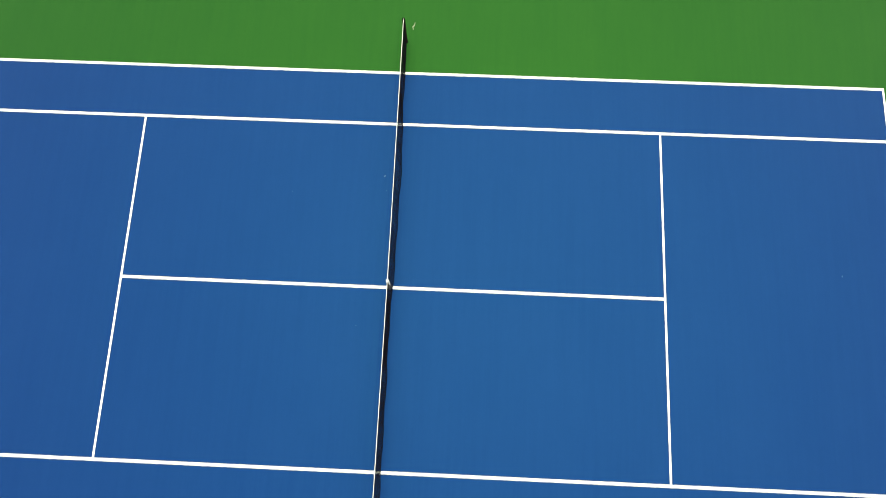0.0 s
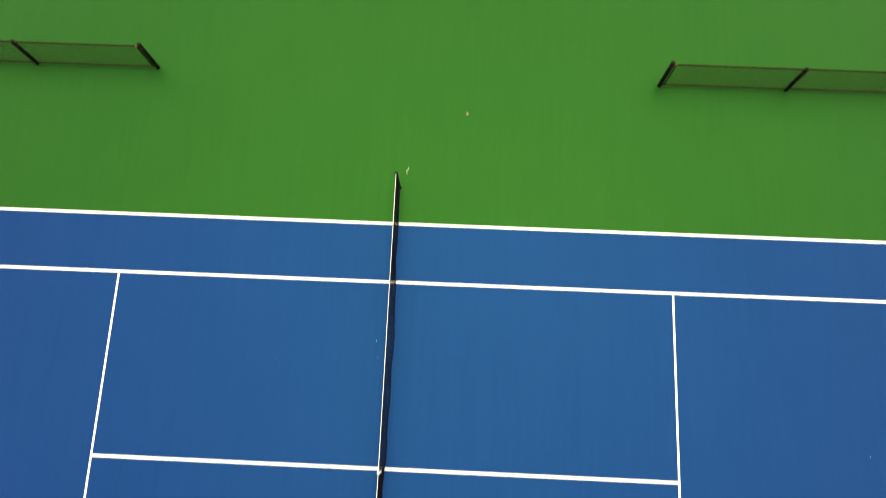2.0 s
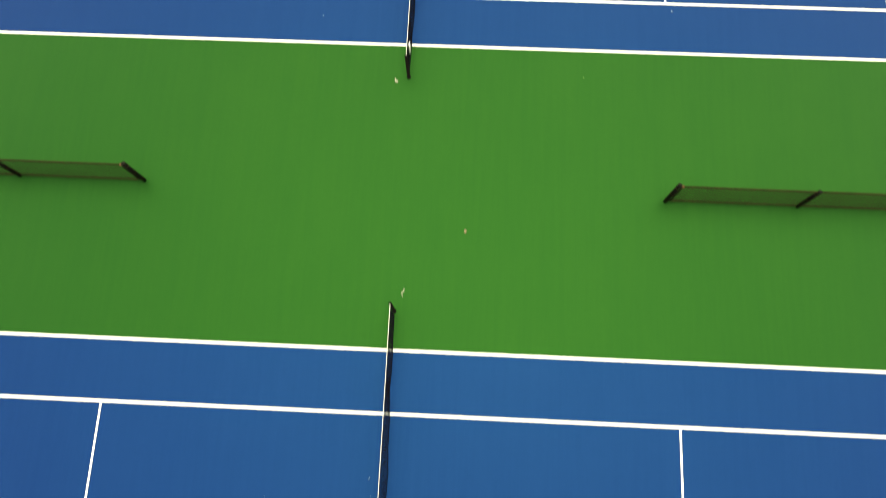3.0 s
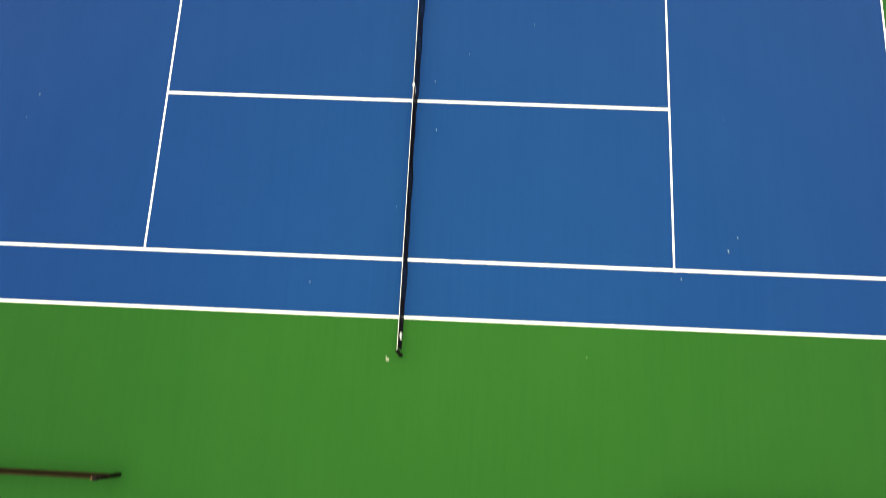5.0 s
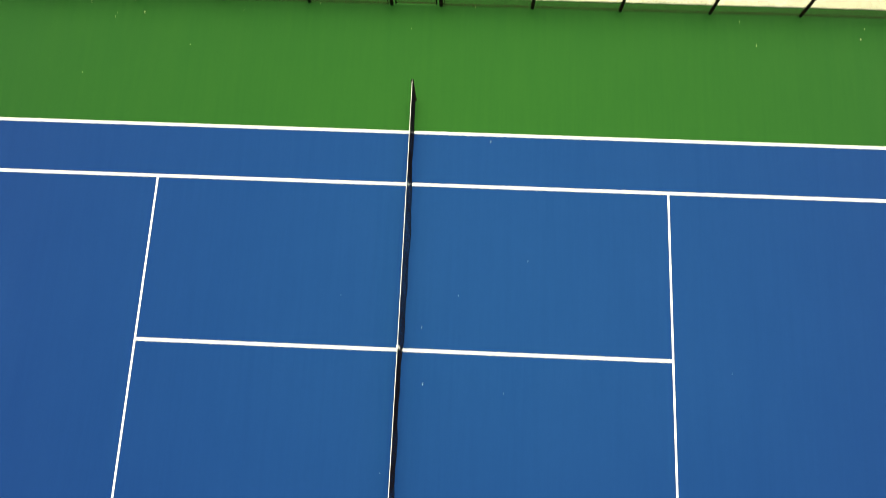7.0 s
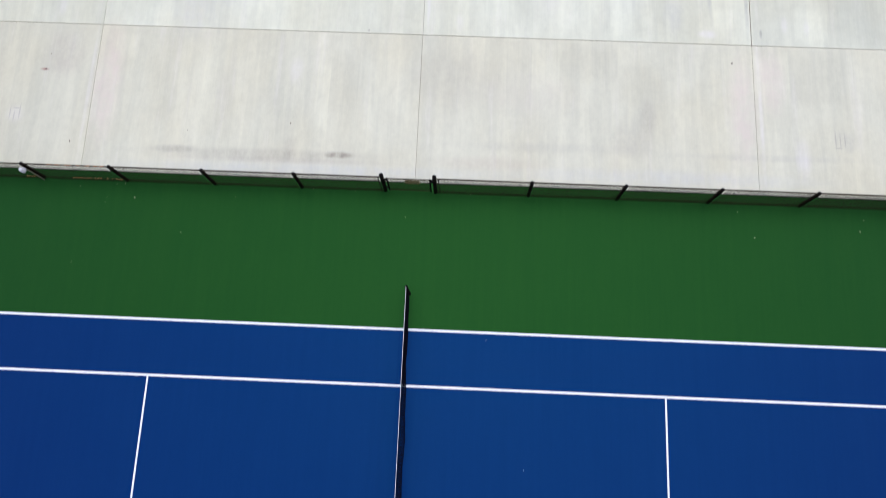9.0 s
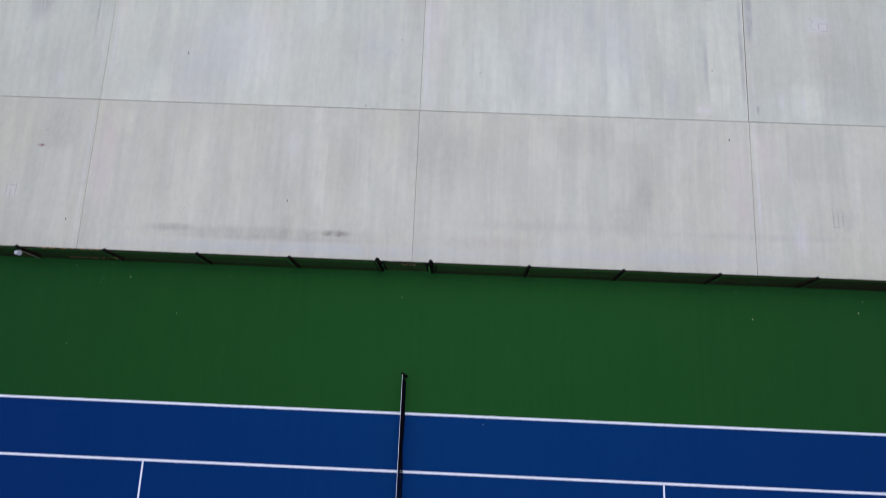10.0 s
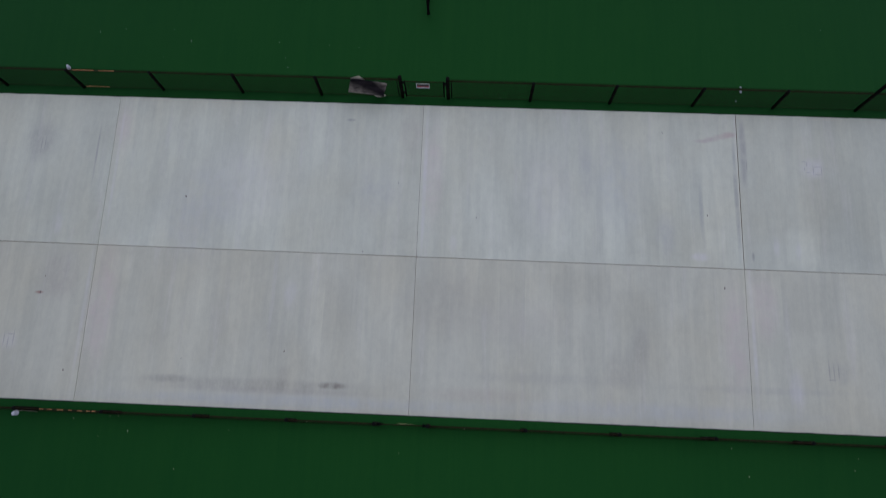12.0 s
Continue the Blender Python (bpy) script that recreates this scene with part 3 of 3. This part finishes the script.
# ---------------------------------------------------------------- chain-link fences
def post_part(parent, x, height, radius):
    bm = bmesh.new()
    lathe(bm, [(radius, -0.02), (radius, height - 0.02)], pose(x, 0, 0), 16)
    post = part("post", bm, POST_BLACK, parent, "", True)
    bm = bmesh.new()
    lathe(bm, [(radius * 1.06, height - 0.035), (radius * 1.06, height - 0.005), (radius * 0.8, height + 0.012),
               (radius * 0.25, height + 0.02)], pose(x, 0, 0), 16)
    part("cap", bm, CAP_BLACK, post, "black domed cap, skylight put into its lighter tone", True)
    for z in (0.18, height * 0.5, height - 0.16):
        bm = bmesh.new()
        lathe(bm, [(radius * 1.09, z), (radius * 1.09, z + 0.022)], pose(x, 0, 0), 12)
        part("band", bm, RAIL_BLACK, post, "", True)
    return post


def mesh_panel(parent, x0, x1, z0, z1, off=0.0, step=0.072, radius=0.0044):
    """Woven diamonds: two families of slanted wires, knuckled past the rails at top and bottom."""
    bm = bmesh.new()
    h = z1 - z0
    span = h * 0.95
    x0, x1 = min(x0, x1), max(x0, x1)
    n = int((x1 - x0 + span) / step) + 1
    for s in (-1, 1):
        for k in range(n):
            xa = x0 - span + k * step
            a, b = xa, xa + span
            za, zb = z0, z1
            if a < x0:
                za += h * (x0 - a) / span
                a = x0
            if b > x1:
                zb -= h * (b - x1) / span
                b = x1
            if b - a < 0.01:
                continue
            if s > 0:
                rod(bm, [(a, off + 0.003, za), (b, off + 0.003, zb)], 1.15 * radius, 3)
            else:
                rod(bm, [(x0 + x1 - a, off - 0.003, za), (x0 + x1 - b, off - 0.003, zb)], 0.85 * radius, 3)
    part("mesh_panel", bm, WIRE, parent)


def fence(m, posts, label, height=1.06, post_r=0.048, tall=(), end_gap=0.10, group="", off=0.0, clamped=False, foot_r=0.009):
    """posts: places along x in order outward; tall: heights of posts that stand higher; off: how far the mesh hangs to one side."""
    run = empty("chain_link_fence", m, label, "fence", group)
    tall = dict(tall)
    for k, x in enumerate(posts):
        post_part(run, x, tall.get(k, height), 0.050 if k in tall else post_r)
    for k, (a, b) in enumerate(zip(posts, posts[1:])):
        lo, hi = min(a, b), max(a, b)
        for name, z, r in (("top_rail", height - 0.018, 0.0195), ("bottom_rail", 0.06, foot_r)):
            bm = bmesh.new()
            rod(bm, [(lo + 0.03, 0, z), (hi - 0.03, 0, z)], r, 10)
            rail = part(name, bm, RAIL_BLACK, run, "", True)
            for i in range(1, 5):
                bm = bmesh.new()
                lathe(bm, [(r + 0.004, -0.005), (r + 0.004, 0.005)], pose(lo + (hi - lo) * i / 5, 0, z, 0, 90, 0), 8)
                part("tie", bm, WIRE, rail)
        mesh_panel(run, lo + 0.05, hi - 0.05, 0.022, height + 0.014, off)
        if k == 0:
            # stretcher bar beside the end post
            xb = a + math.copysign(end_gap, b - a)
            bm = bmesh.new()
            box(bm, xb - 0.012, xb + 0.012, -0.012, 0.012, 0.03, height - 0.02, 0.003)
            part("stretcher_bar", bm, POST_BLACK, run)
            if clamped:
                bm = bmesh.new()
                box(bm, min(a, xb) - 0.014, max(a, xb) + 0.014, -0.030, 0.030, height - 0.045, height + 0.006, 0.006)
                part("rail_end_clamp", bm, CLAMP, run, "rusty brown rail end clamp")
    return run


def turned(y0, slope):
    return pose(0, y0, 0, 0, 0, math.degrees(math.atan(slope)))


CLEAR_1, CLEAR_2 = turned(9.285, -0.0018), turned(27.762, -0.0040)
CLEAR_3 = turned(37.118, -0.0045)
fence(CLEAR_1, [-6.18, -9.22, -12.26, -15.3, -18.3], "low black chain-link fence dividing the two courts", tall=((0, 1.13),), group="dividing fences", clamped=True, foot_r=0.018)
fence(CLEAR_1, [6.21, 9.28, 12.33, 15.38, 18.3], "low black chain-link fence dividing the two courts", tall=((0, 1.13),), group="dividing fences", clamped=True, foot_r=0.018)
fence(CLEAR_2, [-0.755, -2.96, -5.28, -7.625, -9.86, -12.2, -14.5, -16.8], "low black chain-link fence along the concrete walk", tall=((0, 1.22),), group="walk fences", off=-0.045)
fence(CLEAR_2, [0.555, 2.97, 5.27, 7.605, 9.94, 12.27, 14.6, 16.9], "low black chain-link fence along the concrete walk", tall=((0, 1.22),), group="walk fences", off=-0.045)
fence(CLEAR_3, [-0.63, -3.03, -5.38, -7.76, -10.16, -12.5, -14.85, -17.2], "low black chain-link fence of the far court", tall=((0, 1.22),), group="walk fences", off=0.045)
fence(CLEAR_3, [0.705, 3.10, 5.41, 7.80, 10.10, 12.45, 14.8, 17.1], "low black chain-link fence of the far court", tall=((0, 1.22), (5, 1.7)), group="walk fences", off=0.045)


def gate(m, x0, x1, label):
    """A single leaf between two gate posts: frame, mesh, hinges, latch."""
    g = empty("gate", m, label, "gate", "court gates")
    a, b, top = x0 + 0.115, x1 - 0.115, 0.98
    for x in (a, b):
        bm = bmesh.new()
        rod(bm, [(x, 0, 0.05), (x, 0, top)], 0.021, 10)
        part("stile", bm, POST_BLACK, g, "", True)
    for z in (0.08, top - 0.02):
        bm = bmesh.new()
        rod(bm, [(a, 0, z), (b, 0, z)], 0.0135, 10)
        part("rail", bm, RAIL_BLACK, g, "", True)
    mesh_panel(g, a + 0.02, b - 0.02, 0.06, top)
    for z in (0.25, 0.85):
        bm = bmesh.new()
        box(bm, x0 + 0.03, a, -0.03, 0.03, z, z + 0.06, 0.006)
        part("hinge", bm, POST_BLACK, g)
    bm = bmesh.new()
    box(bm, b - 0.02, x1 - 0.03, -0.035, 0.035, 0.80, 0.90, 0.008)
    rod(bm, [(b, -0.06, 0.86), (b, 0.06, 0.86)], 0.01, 8)
    part("latch", bm, POST_BLACK, g)


gate(CLEAR_2, -0.755, 0.555, "black chain-link gate, closed, with a small sign")
gate(CLEAR_3, -0.63, 0.705, "black chain-link gate of the far court, closed")


def gate_sign(m, x, z, facing, label, printed):
    """A board wired to the gate: tan back; where printed, white frame, dark head, red band and white foot."""
    sign = empty("sign", m @ pose(x, facing * 0.032, z), label, "sign", "gate signs")
    w, h = 0.19, 0.135

    def plate(name, x0, x1, z0, z1, depth0, depth1, mat, text=""):
        bm = bmesh.new()
        y0, y1 = sorted((facing * depth0, facing * depth1))
        box(bm, x0, x1, y0, y1, z0, z1)
        part(name, bm, mat, sign, text)

    plate("backing", -w, w, -h, h, -0.004, 0.0, CARD, "tan weathered board")
    for sx in (-1, 1):
        plate("wire_tie", sx * (w - 0.02) - 0.004, sx * (w - 0.02) + 0.004, h - 0.01, h + 0.02, -0.03, 0.0, WIRE)
    if printed:
        plate("face", -w, w, -h, h, 0.0005, 0.003, SIGN_WHITE, "white sign face")
        plate("head_panel", -w + 0.020, w - 0.020, -0.010, h - 0.022, 0.003, 0.005, SIGN_DARK)
        plate("red_band", -w + 0.020, w - 0.020, -0.072, -0.010, 0.003, 0.0055, SIGN_RED)
        plate("writing_bar", -0.05, 0.05, -0.046, -0.036, 0.0055, 0.0065, SIGN_WHITE)


gate_sign(CLEAR_2, -0.02, 0.66, 1, "small tan board wired to the gate", False)
gate_sign(CLEAR_3, 0.0, 0.78, -1, "small framed sign with a red band on the gate", True)


# ---------------------------------------------------------------- poster on the far fence
def sheet(w, h, wave):
    """A stiff sheet with a slight bow and thickness."""
    bm = bmesh.new()
    nx, nz = 14, 8
    front, rear = [], []
    for j in range(nz + 1):
        for i in range(nx + 1):
            x, z = (i / nx - 0.5) * w, (j / nz - 0.5) * h
            y = wave * math.sin(x * 4.0 + 1) + 0.4 * wave * math.sin(z * 7 + x * 3)
            front.append(bm.verts.new((x, y - 0.002, z)))
            rear.append(bm.verts.new((x, y + 0.002, z)))
    w1 = nx + 1
    for j in range(nz):
        for i in range(nx):
            a = j * w1 + i
            bm.faces.new((front[a], front[a + 1], front[a + 1 + w1], front[a + w1]))
            bm.faces.new((rear[a], rear[a + w1], rear[a + 1 + w1], rear[a + 1]))
    for i in range(nx):
        bm.faces.new((front[i], rear[i], rear[i + 1], front[i + 1]))
        t = nz * w1 + i
        bm.faces.new((front[t], front[t + 1], rear[t + 1], rear[t]))
    for j in range(nz):
        a = j * w1
        bm.faces.new((front[a], front[a + w1], rear[a + w1], rear[a]))
        b = a + nx
        bm.faces.new((front[b], rear[b], rear[b + w1], front[b + w1]))
    return bm


banner = empty("banner", CLEAR_3 @ pose(-1.59, -0.06, 0.63), "torn dark printed banner hanging askew on the fence", "banner")
ob = part("printed_sheet", sheet(1.03, 0.84, 0.014), POSTER, banner, "dark cloudy faded print")
ob.matrix_basis = pose(0, -0.012, 0.02, 0, 13, 0)
ob = part("backing_sheet", sheet(0.30, 1.34, 0.006), PALE_SHEET, banner, "off-white backing sheet")
ob.matrix_basis = pose(0.03, 0.02, -0.02, 0, -29, 0)

# ---------------------------------------------------------------- small things on the fences
def bucket(m, label, k):
    bm = bmesh.new()
    lathe(bm, [(0.095, 0.0), (0.102, 0.0), (0.104, 0.012), (0.098, 0.016), (0.070, 0.20), (0.064, 0.205)], Matrix(), 20)
    ob = mesh_ob("plastic_bucket", bm, PLASTIC, True)
    ob.matrix_basis = m @ Matrix.Diagonal((k, k, 1.1 * k, 1))
    return tagged(ob, label, "bucket", "white buckets")


bucket(CLEAR_2 @ pose(-9.87, -0.115, 0.87, 10, 0, 0), "small white plastic bucket upended at a fence post", 0.66)
bucket(CLEAR_3 @ pose(-10.10, 0.085, 0.99, -14, 0, 0), "small white plastic bucket upended at a fence post", 0.52)


bm = bmesh.new()
rod(bm, [(-9.87, -0.06, 0.90), (-9.855, -0.056, 0.62), (-9.86, -0.058, 0.30), (-9.84, -0.075, 0.02)], 0.009, 6)
cord = mesh_ob("cord", bm, CORD, True)
cord.matrix_basis = CLEAR_2
tagged(cord, "pale cord hanging down a black fence post", "cord")


def tape_strip(m, x0, x1, z, label, gaps=0.0, piece=(0.15, 0.30)):
    """Faded orange tape laid along the top of a rail, torn through here and there."""
    tape = empty("orange_tape", m, label, "tape strip", "orange tapes")
    x = x0
    while x < x1:
        w = random.uniform(*piece)
        if random.random() > gaps:
            bm = bmesh.new()
            box(bm, x, min(x + w, x1), -0.007, 0.007, z + 0.008, z + 0.018, 0.002)
            part("strip", bm, RUST, tape)
        x += w + random.uniform(0.004, 0.014)


tape_strip(CLEAR_2, -9.04, -8.26, 0.06, "faded orange tape along the bottom fence rail", 0.25, (0.03, 0.07))
tape_strip(CLEAR_2, -8.22, -7.68, 0.06, "faded orange tape along the bottom fence rail", 0.2, (0.03, 0.07))
tape_strip(CLEAR_2, -10.40, -9.95, 0.06, "faded orange tape along the bottom fence rail", 0.45, (0.03, 0.06))
tape_strip(CLEAR_2, -9.2, -8.1, 1.047, "faded orange tape along the top fence rail", 0.35, (0.03, 0.06))
tape_strip(CLEAR_2, -8.0, -7.6, 1.047, "faded orange tape along the top fence rail", 0.5, (0.03, 0.06))
tape_strip(CLEAR_3, -9.97, -9.33, 1.047, "faded orange tape along the top fence rail")
tape_strip(CLEAR_3, -9.21, -8.76, 1.047, "faded orange tape along the top fence rail")
tape_strip(CLEAR_3, -10.07, -9.37, 0.06, "faded orange tape along the bottom fence rail")


def scrap(points, at, turn, mat, label, lift=0.02, name="paper_scrap", scale=1.0, category="litter", group="paper scraps"):
    """A small torn flat piece, curled up a little."""
    bm = bmesh.new()
    lo = [bm.verts.new((x * scale, y * scale, 0.0005 + lift * abs(x + y))) for x, y in points]
    hi = [bm.verts.new((v.co.x, v.co.y, v.co.z + 0.002)) for v in lo]
    bm.faces.new(hi)
    bm.faces.new(lo[::-1])
    for k in range(len(lo)):
        j = (k + 1) % len(lo)
        bm.faces.new((lo[k], lo[j], hi[j], hi[k]))
    bmesh.ops.triangulate(bm, faces=[f for f in bm.faces if len(f.verts) > 4])
    ob = mesh_ob(name, bm, mat)
    ob.matrix_basis = pose(*at, 0, 0, turn)
    return tagged(ob, label, category, group)


S_SHAPE = ((-0.035, -0.02), (0.012, -0.15), (0.022, -0.13), (-0.008, -0.03), (0.055, 0.03), (0.062, 0.14), (0.040, 0.13), (0.035, 0.05))
L_SHAPE = ((-0.06, -0.06), (0.06, -0.09), (0.06, 0.02), (-0.02, 0.03), (-0.05, 0.12), (-0.07, 0.12))
scrap(S_SHAPE, (0.16, 6.84, 0.001), 0, PAPER, "torn white paper scrap lying by the net post", scale=0.72)
scrap(L_SHAPE, (-0.30, 12.14, 0.001), 0, PAPER, "torn white paper scrap lying by the net post", scale=0.62)
scrap(((-0.03, -0.05), (0.03, -0.05), (0.035, 0.05), (-0.025, 0.06)), (1.545, 8.345, 0.001), 5, TAN, "small tan paper scrap on the green apron", scale=0.8)
for x, y, r in ((9.22, 37.69, 0.030), (9.21, 37.55, 0.042), (9.06, 37.25, 0.022)):
    bm = bmesh.new()
    bmesh.ops.create_icosphere(bm, subdivisions=2, radius=r)
    for v in bm.verts:
        v.co *= 1 + 0.45 * noise.noise(v.co * 22 + Vector((x, y, 0)))
        v.co.z *= 0.6
    ob = mesh_ob("paper_wad", bm, PLASTIC, True)
    ob.matrix_basis = pose(x, y, 0.5 * r)
    tagged(ob, "crumpled white paper wad on the green apron", "litter", "paper wads")

# ---------------------------------------------------------------- fallen leaves and debris
def leaf_mesh(name, mat):
    bm = bmesh.new()
    prof = ((0.0, -0.5), (0.14, -0.28), (0.19, 0.0), (0.13, 0.26), (0.0, 0.5))
    mid = [bm.verts.new((0, y, 0.0)) for _, y in prof]
    lft = [bm.verts.new((-x, y, 0.10 * x / 0.27)) for x, y in prof[1:-1]]
    rgt = [bm.verts.new((x, y, 0.14 * x / 0.27)) for x, y in prof[1:-1]]
    for side in (lft, rgt):
        chain = [mid[0], *side, mid[-1]]
        for k in range(4):
            q = [mid[k], mid[k + 1], chain[k + 1], chain[k]]
            q = list(dict.fromkeys(q))
            if len(q) > 2:
                bm.faces.new(q)
    top = bmesh.ops.extrude_face_region(bm, geom=list(bm.faces))
    for v in top["geom"]:
        if isinstance(v, bmesh.types.BMVert):
            v.co.z += 0.03
    bmesh.ops.recalc_face_normals(bm, faces=bm.faces)
    me = bpy.data.meshes.new(name)
    bm.to_mesh(me)
    bm.free()
    me.materials.append(mat)
    return me


LEAF_ME, PALE_ME, DARK_ME = leaf_mesh("leaf", LEAF), leaf_mesh("pale_leaf", PALE_LEAF), leaf_mesh("dark_leaf", DEBRIS)
WHITE_ME = leaf_mesh("white_leaf", WHITE_LEAF)


def scatter(me, spots, z, label, group, size):
    for x, y, *s in spots:
        ob = new("fallen_leaf", me)
        k = (s[0] if s else 1.0) * size * random.uniform(0.85, 1.15)
        ob.matrix_basis = pose(x, y, z, 0, 0, random.uniform(-22, 22)) @ Matrix.Diagonal((k, k, k, 1))
        tagged(ob, label, "leaf", group)


scatter(LEAF_ME, ((-8.85, 27.6), (-7.36, 27.33, 1.5), (-8.13, 27.17), (-8.77, 25.54), (-6.02, 26.43), (-0.2, 27.05), (1.47, 27.735, 1.2),
                  (8.35, 27.5), (8.75, 26.83, 1.5), (11.54, 27.38), (11.42, 27.09, 1.4), (-4.69, 27.46, 0.7), (-8.1, 27.3, 0.7),
                  (-10.85, 24.585, 3.4), (4.31, 12.38, 1.1), (-2.66, 27.74, 0.8), (-1.54, 27.73, 0.7), (-7.89, 27.69, 0.8), (-7.67, 27.71, 0.8)), 0.001, "dry tan leaf on the green apron", "leaves on the apron", 0.032)
scatter(WHITE_ME, ((-11.92, 39.49), (-9.97, 39.02), (-9.2, 39.12), (-7.14, 38.78, 1.2), (-7.71, 39.15, 0.7), (-7.91, 38.25, 0.7), (-4.12, 37.98),
                  (-2.94, 38.74, 0.8), (5.59, 38.08), (11.71, 39.63, 0.9), (2.22, 37.16), (-2.04, 38.69, 0.8), (-4.45, 38.80, 0.6), (-4.22, 38.28, 0.6), (-8.02, 38.26, 0.6)), 0.001,
        "small pale leaf on the far green apron", "leaves on the far apron", 0.036)
scatter(PALE_ME, ((-9.68, 18.47, 1.3), (-9.91, 17.83), (0.47, 19.2), (0.56, 17.88, 1.2), (2.96, 20.9), (1.98, 23.95), (7.91, 15.39),
                  (7.67, 15.04, 1.7), (-2.27, 13.88, 1.1), (6.53, 14.32, 1.1), (-1.51, 19.9, 0.6), (1.31, 20.0, 0.6), (7.72, 18.42, 0.6),
                  (-0.31, 15.84, 0.6), (2.45, 17.74, 0.6)), 0.005, "small bleached leaf on the blue court", "leaves on the court", 0.048)
scatter(PALE_ME, ((-0.31, 2.76, 1.0), (-0.26, 2.39, 0.8), (10.49, 0.72, 0.9), (-2.53, 2.28, 0.5), (-0.75, -0.91, 0.5)), 0.005,
        "small bleached leaf on the blue court", "leaves on the court", 0.036)
scatter(DARK_ME, ((-6.66, 33.85, 1.3), (-9.36, 28.85, 1.2), (8.42, 31.7, 1.2), (-0.61, 34.45, 0.8), (1.63, 33.48, 0.7), (8.06, 33.75, 0.9),
                  (-6.2, 29.27, 0.7), (-1.5, 32.4, 0.9), (-3.43, 29.56, 0.9), (-10.36, 30.94, 1.2), (-10.3, 31.4, 0.7), (6.9, 36.2, 0.8)), -0.003, "dark dry leaf on the concrete", "leaves on the walk", 0.07)

# ---------------------------------------------------------------- concrete walk: slabs and joints
bm = bmesh.new()
box(bm, -27.2, 27.2, 27.6, 37.4, -0.2, -0.022)
walkway = tagged(mesh_ob("walkway", bm, JOINT), "pale brushed concrete walkway between the courts", "walkway", kind="structure")
GAP = 0.006
rows_y = ((lambda x: walk_near(x) - 0.22, lambda x: walk_mid(x) - 1.5 * GAP, (0.652, 0.642, 0.450)),
          (lambda x: walk_mid(x) + 1.5 * GAP, lambda x: walk_far(x) + 0.22, (0.690, 0.698, 0.500)))
cuts = (-27.0, -18.0, -8.975, 0.0, 8.985, 18.0, 27.0)
for r, (lo, hi, tint) in enumerate(rows_y):
    for k, (xa, xb) in enumerate(zip(cuts, cuts[1:])):
        ga = GAP * (1.7 if (r == 1 and k == 4) else 1)
        gb = GAP * (1.7 if (r == 1 and k == 3) else 1)
        bm = bmesh.new()
        ring = []
        for x, f in ((xa + ga, lo), (xb - gb, lo), (xb - gb, hi), (xa + ga, hi)):
            y = f(x)
            ring.append((x + (y - 32.3) * 0.0009 * x, y))
        top = [bm.verts.new((x, y, -0.006)) for x, y in ring]
        cx, cy = sum(p[0] for p in ring) / 4, sum(p[1] for p in ring) / 4
        rim = [bm.verts.new((x + math.copysign(0.003, x - cx), y + math.copysign(0.003, y - cy), -0.010)) for x, y in ring]
        low = [bm.verts.new((v.co.x, v.co.y, -0.12)) for v in rim]
        bm.faces.new(top)
        for a, b in ((top, rim), (rim, low)):
            for i in range(4):
                j = (i + 1) % 4
                bm.faces.new((a[i], a[j], b[j], b[i]))
        slab = part("slab", bm, concrete(xa, xb, lo(0), hi(0)), walkway)
        d = 0.93 if (r == 1 and k >= 4) else (0.94 if k == 1 else 1.0)
        slab.color = (tint[0] * d, tint[1] * d, tint[2] * d, 1)

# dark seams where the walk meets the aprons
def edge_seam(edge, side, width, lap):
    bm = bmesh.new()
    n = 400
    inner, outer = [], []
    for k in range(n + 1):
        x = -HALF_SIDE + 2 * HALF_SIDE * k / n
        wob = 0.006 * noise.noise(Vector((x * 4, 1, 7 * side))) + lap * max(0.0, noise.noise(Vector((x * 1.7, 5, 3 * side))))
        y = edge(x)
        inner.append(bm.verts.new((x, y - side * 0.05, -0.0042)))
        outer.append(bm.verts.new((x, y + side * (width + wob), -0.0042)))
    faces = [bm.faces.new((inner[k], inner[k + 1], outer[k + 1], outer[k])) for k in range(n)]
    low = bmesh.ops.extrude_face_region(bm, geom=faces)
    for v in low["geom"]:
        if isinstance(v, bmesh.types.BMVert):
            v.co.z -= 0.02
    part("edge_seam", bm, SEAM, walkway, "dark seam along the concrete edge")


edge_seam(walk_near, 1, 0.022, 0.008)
edge_seam(walk_far, -1, 0.010, 0.016)
